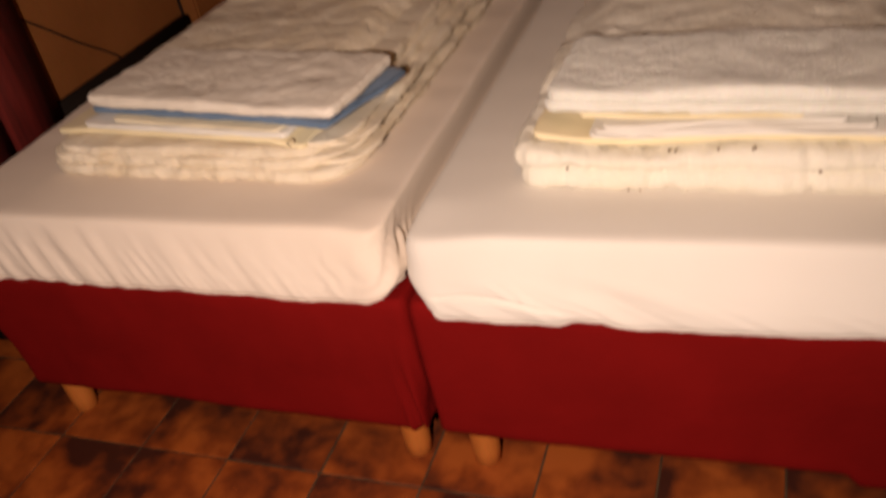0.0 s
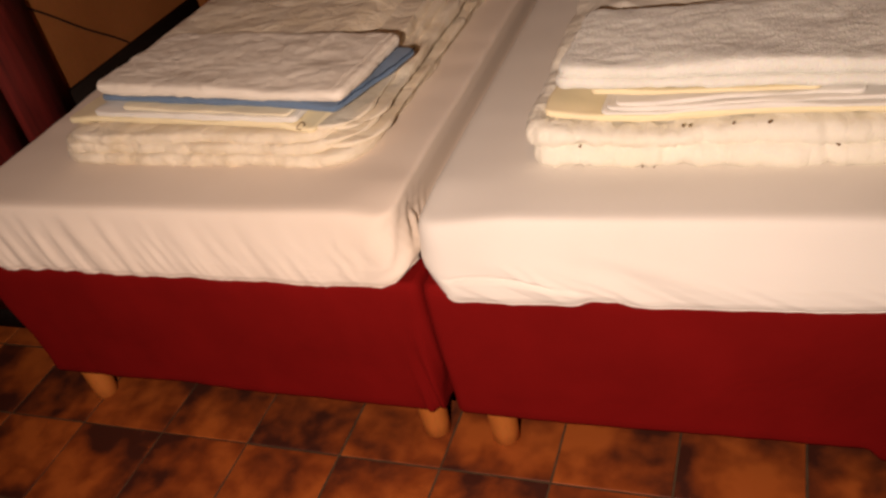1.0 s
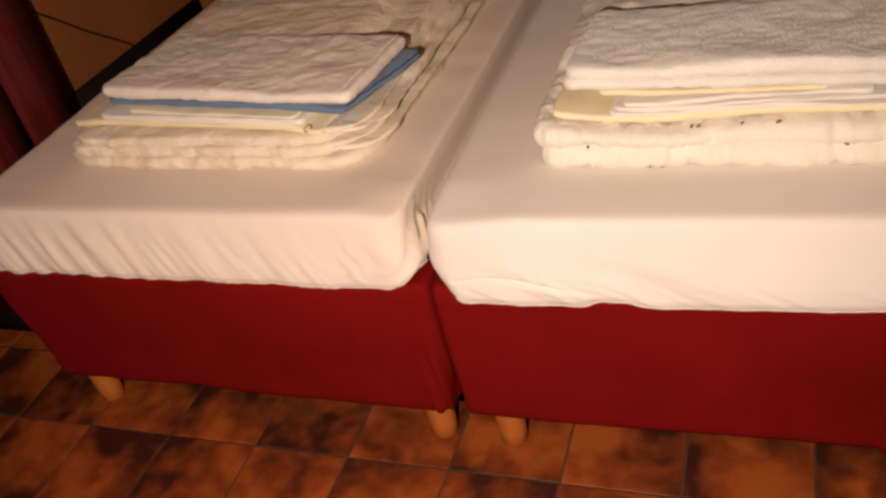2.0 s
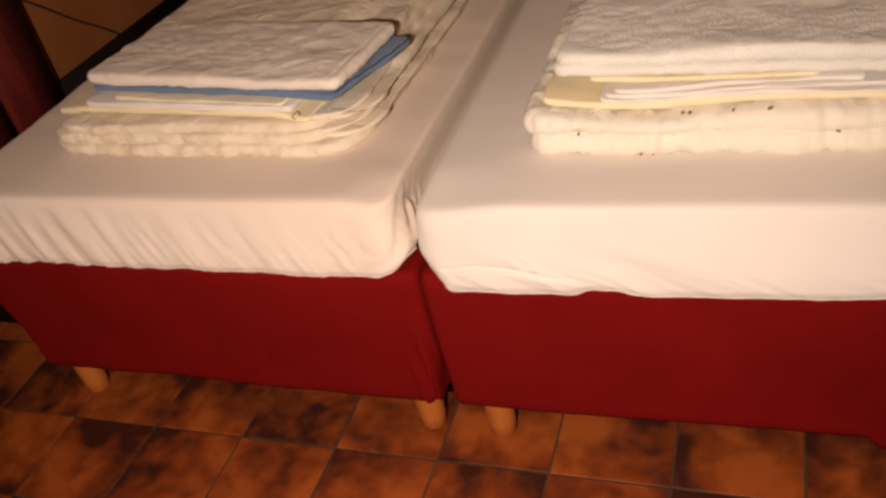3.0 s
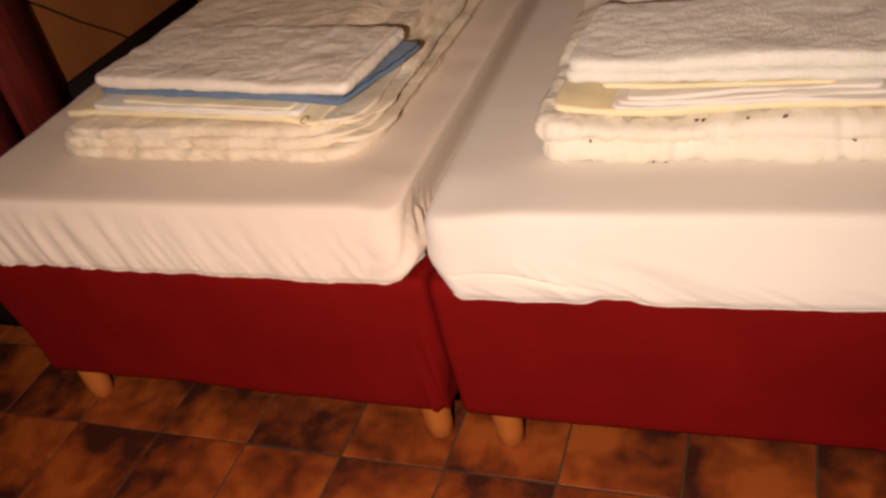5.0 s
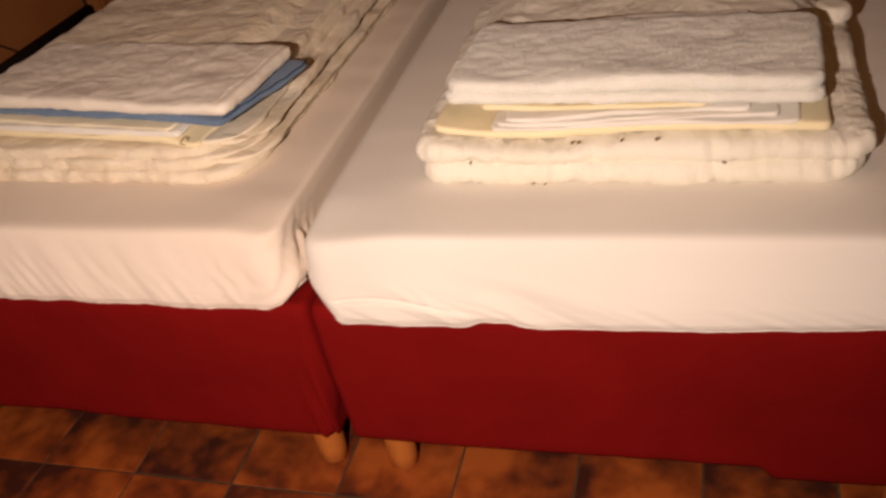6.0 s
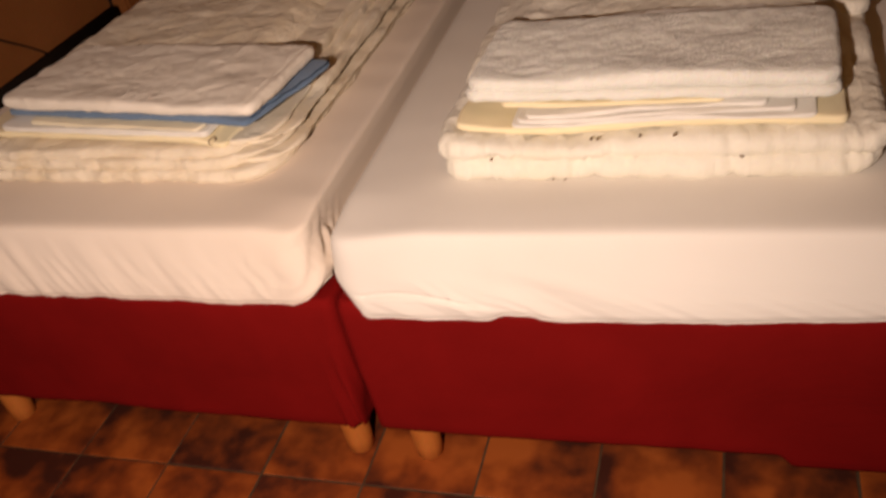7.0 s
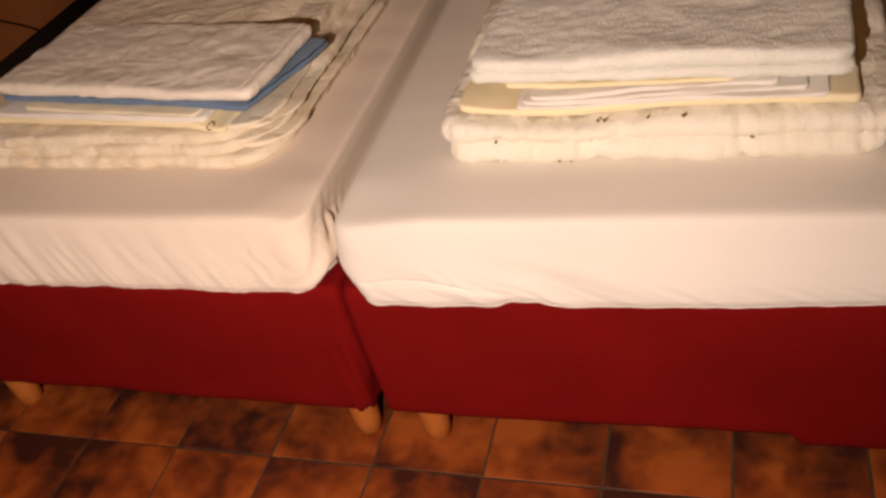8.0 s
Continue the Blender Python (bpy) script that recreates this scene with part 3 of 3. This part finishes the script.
cloth("pillowcase", -0.575, -0.200, 0.234, 0.46, 0.5900, 0.0055, 1, M_CREAM, -6.8, "thin pale yellow pillowcase folded flat", "pillowcase", waved(0.005, 4.0), 0.012, 0.010, 0.003, layers=FLAT)
blue = cloth("folded_towel", -0.632, -0.104, 0.243, 0.474, 0.5985, 0.0115, 1, M_BLUE, -7.6, "blue cotton towel folded under a white one", "towel", waved(0.013, 6.0, corner=splay), 0.012, 0.009, 0.006, layers=FLAT)
rim = [splay(Vector((0.266, -0.105 + 0.021 * k, 0.0135 - 0.002 * (k % 2)))) for k in range(11)]
part("hem_seam", tube(rim, 0.0011, 2), M_NAVY, blue, "dark stitched hem seam")
cloth("folded_towel", -0.640, -0.092, 0.243, 0.472, 0.6115, 0.020, 1, M_LINEN, -6.8, "white towel folded double, creased, on a blue one", "towel", waved(0.020, 11.0, seam=0.258), 0.022, 0.005, 0.010, layers=SOFT)

# the pile on the second bed
duvet = thing("folded_duvet", 0.485, 0.70, BED - 0.008, 0, "thick cream cotton duvet folded into two soft rolls", "duvet", "folded duvets")
cloth("lower_fold", 0.196, 0.794, 0.199, 1.25, BED - 0.008, 0.037, 1, M_DUVET, 0, "", "", pinched(duvet_shape(0.037, 22.0), 0.5, 0), 0.030, 0.0055, 0.018, duvet, layers=QUILT)
cloth("upper_fold", 0.182, 0.803, 0.203, 1.26, BED + 0.0235, 0.0355, 1, M_DUVET, 0, "", "", pinched(duvet_shape(0.0365, 27.0, 0.9, 0.062, lambda x: sag(x + 0.495)), 0.3, 1), 0.026, 0.0055, 0.018, duvet, layers=QUILT, calm=calm_back)
cloth("rolled_corner", 0.752, 0.806, 0.545, 0.60, BED + 0.062, 0.030, 1, M_DUVET, 20, "", "", None, 0.02, 0.006, 0.012, duvet, layers=EDGE)
cloth("turned_corner", 0.222, 0.268, 0.490, 0.535, BED + 0.066, 0.026, 1, M_DUVET, 38, "", "", None, 0.012, 0.006, 0.008, duvet, layers=EDGE)
# small dark bits that put the shade of pucker holes along the creases
ticks = bmesh.new()
picks = random.Random(4)
PUCKER_TICKS = ((0.357, 0.001), (0.374, 0.001), (0.442, 0.001), (0.536, 0.001), (0.417, 0.067), (0.426, 0.067), (0.484, 0.070), (0.531, 0.071), (0.617, 0.035), (0.268, 0.036), (0.700, 0.001))
for x, z in PUCKER_TICKS:
    at = Matrix.Translation((x - 0.485, 0.2045 - 0.70, z)) @ Matrix.Rotation(picks.uniform(-0.5, 0.5), 4, "Y") @ Matrix.Diagonal((picks.uniform(0.0018, 0.0042), 0.0055, 0.0005, 1))
    bmesh.ops.create_icosphere(ticks, subdivisions=1, radius=1, matrix=at)
tagged(part("pucker_ticks", ticks, M_THREAD_AND_HOLES, duvet, "small dark ticks for the shaded pucker holes"), kind="stuff")

cloth("folded_sheet", 0.213, 0.752, 0.228, 0.55, 0.5690, 0.011, 1, M_YELLOW, -1.5, "pale yellow cotton sheet folded flat on the duvet", "sheet", waved(0.011, 31.0, sag, 0.489), 0.012, 0.010, 0.005, layers=FLAT)
white = thing("folded_sheet", 0.504, 0.36, 0.5800, 0, "white cotton sheet folded in thin stepped layers on a yellow one", "sheet")
for k, (x0, x1, y0) in enumerate(((0.300, 0.712, 0.224), (0.306, 0.684, 0.229), (0.316, 0.648, 0.236))):
    cx = (x0 + x1) / 2
    cloth("layer", x0, x1, y0, 0.49, 0.5800 + 0.0055 * k, 0.0062, 1, M_WHITE, -1.0 + 0.7 * k, "", "", waved(0.0062, 33.0 + k, lambda x: 0.8 * sag(x), cx), 0.010, 0.008, 0.003, white, layers=FLAT)
cloth("pillowcase", 0.285, 0.60, 0.240, 0.47, 0.5975, 0.0080, 1, M_YELLOW, -2.5, "thin pale yellow pillowcase folded under a towel", "pillowcase", waved(0.0080, 34.0, lambda x: 0.3 * sag(x), 0.44), 0.012, 0.010, 0.003, layers=FLAT)
towel = thing("folded_towel", 0.491, 0.350, 0.605, 0, "thick white terry towel folded double on yellow bedding", "towel", "folded towels")
cloth("lower_layer", 0.232, 0.742, 0.238, 0.460, 0.605, 0.0145, 1, M_TERRY, -2.8, "", "", waved(0.0145, 36.0, lambda x: 0.25 * sag(x), 0.487), 0.02, 0.006, 0.009, towel, layers=SOFT)
cloth("upper_layer", 0.237, 0.741, 0.242, 0.459, 0.6185, 0.0205, 1, M_TERRY, -2.8, "", "", waved(0.0205, 41.0, lambda x: 0.25 * sag(x), 0.487), 0.022, 0.005, 0.012, towel, layers=SOFT)
cloth("pillowcase", 0.42, 0.652, 0.446, 0.474, 0.628, 0.006, 1, M_WHITE, 2.0, "thin white pillowcase edge behind the terry towel", "pillowcase", waved(0.006, 51.0), 0.01, 0.010, 0.003, layers=FLAT)


# ---- floor tiles ----
def tile_bm(j):
    r = random.Random(j)
    bm = block(-0.0978, 0.0978, -0.0978, 0.0978, -0.008, 0.0, 0)
    tops = [e for e in bm.edges if all(v.co.z > -0.001 for v in e.verts)]
    bmesh.ops.bevel(bm, geom=tops, offset=0.001, segments=1, affect="EDGES")
    for v in bm.verts:
        v.co.x += r.uniform(-0.0008, 0.0008)
        v.co.y += r.uniform(-0.0008, 0.0008)
    return bm


TILES = [mesh_of("tile", tile_bm(j), M_TILE, False) for j in range(5)]
rng = random.Random(7)
rest_verts, rest_faces = [], []
for i in range(-9, 13):
    for j in range(-13, 11):
        cx, cy = 0.2 * i + 0.1, 0.2 * j + 0.1
        if cx < WX0 and cy > 0.5:
            continue
        if -1.4 < cx < 1.8 and -1.5 < cy < 1.4:
            t = new("tile", rng.choice(TILES))
            t.parent = floor
            t.matrix_basis = pose(cx, cy, rng.uniform(-0.0008, 0.0004), rng.uniform(-0.2, 0.2), rng.uniform(-0.2, 0.2), 90 * rng.choice((0, 0, 1, 1, 1, 2, 3)))
        else:
            x0, x1, y0, y1 = cx - 0.097, cx + 0.097, cy - 0.097, min(cy + 0.097, WY1)
            k = len(rest_verts)
            rest_verts += [(x, y, z) for z in (-0.008, 0.0) for x, y in ((x0, y0), (x1, y0), (x1, y1), (x0, y1))]
            rest_faces += [tuple(k + a for a in f) for f in ((4, 5, 6, 7), (0, 1, 5, 4), (1, 2, 6, 5), (2, 3, 7, 6), (3, 0, 4, 7))]
rest = bpy.data.meshes.new("tiles_beyond")
rest.from_pydata(rest_verts, [], rest_faces)
rest.materials.append(M_TILE)
beyond = new("tiles_beyond", rest)
beyond.parent = floor
tagged(beyond, kind="stuff")
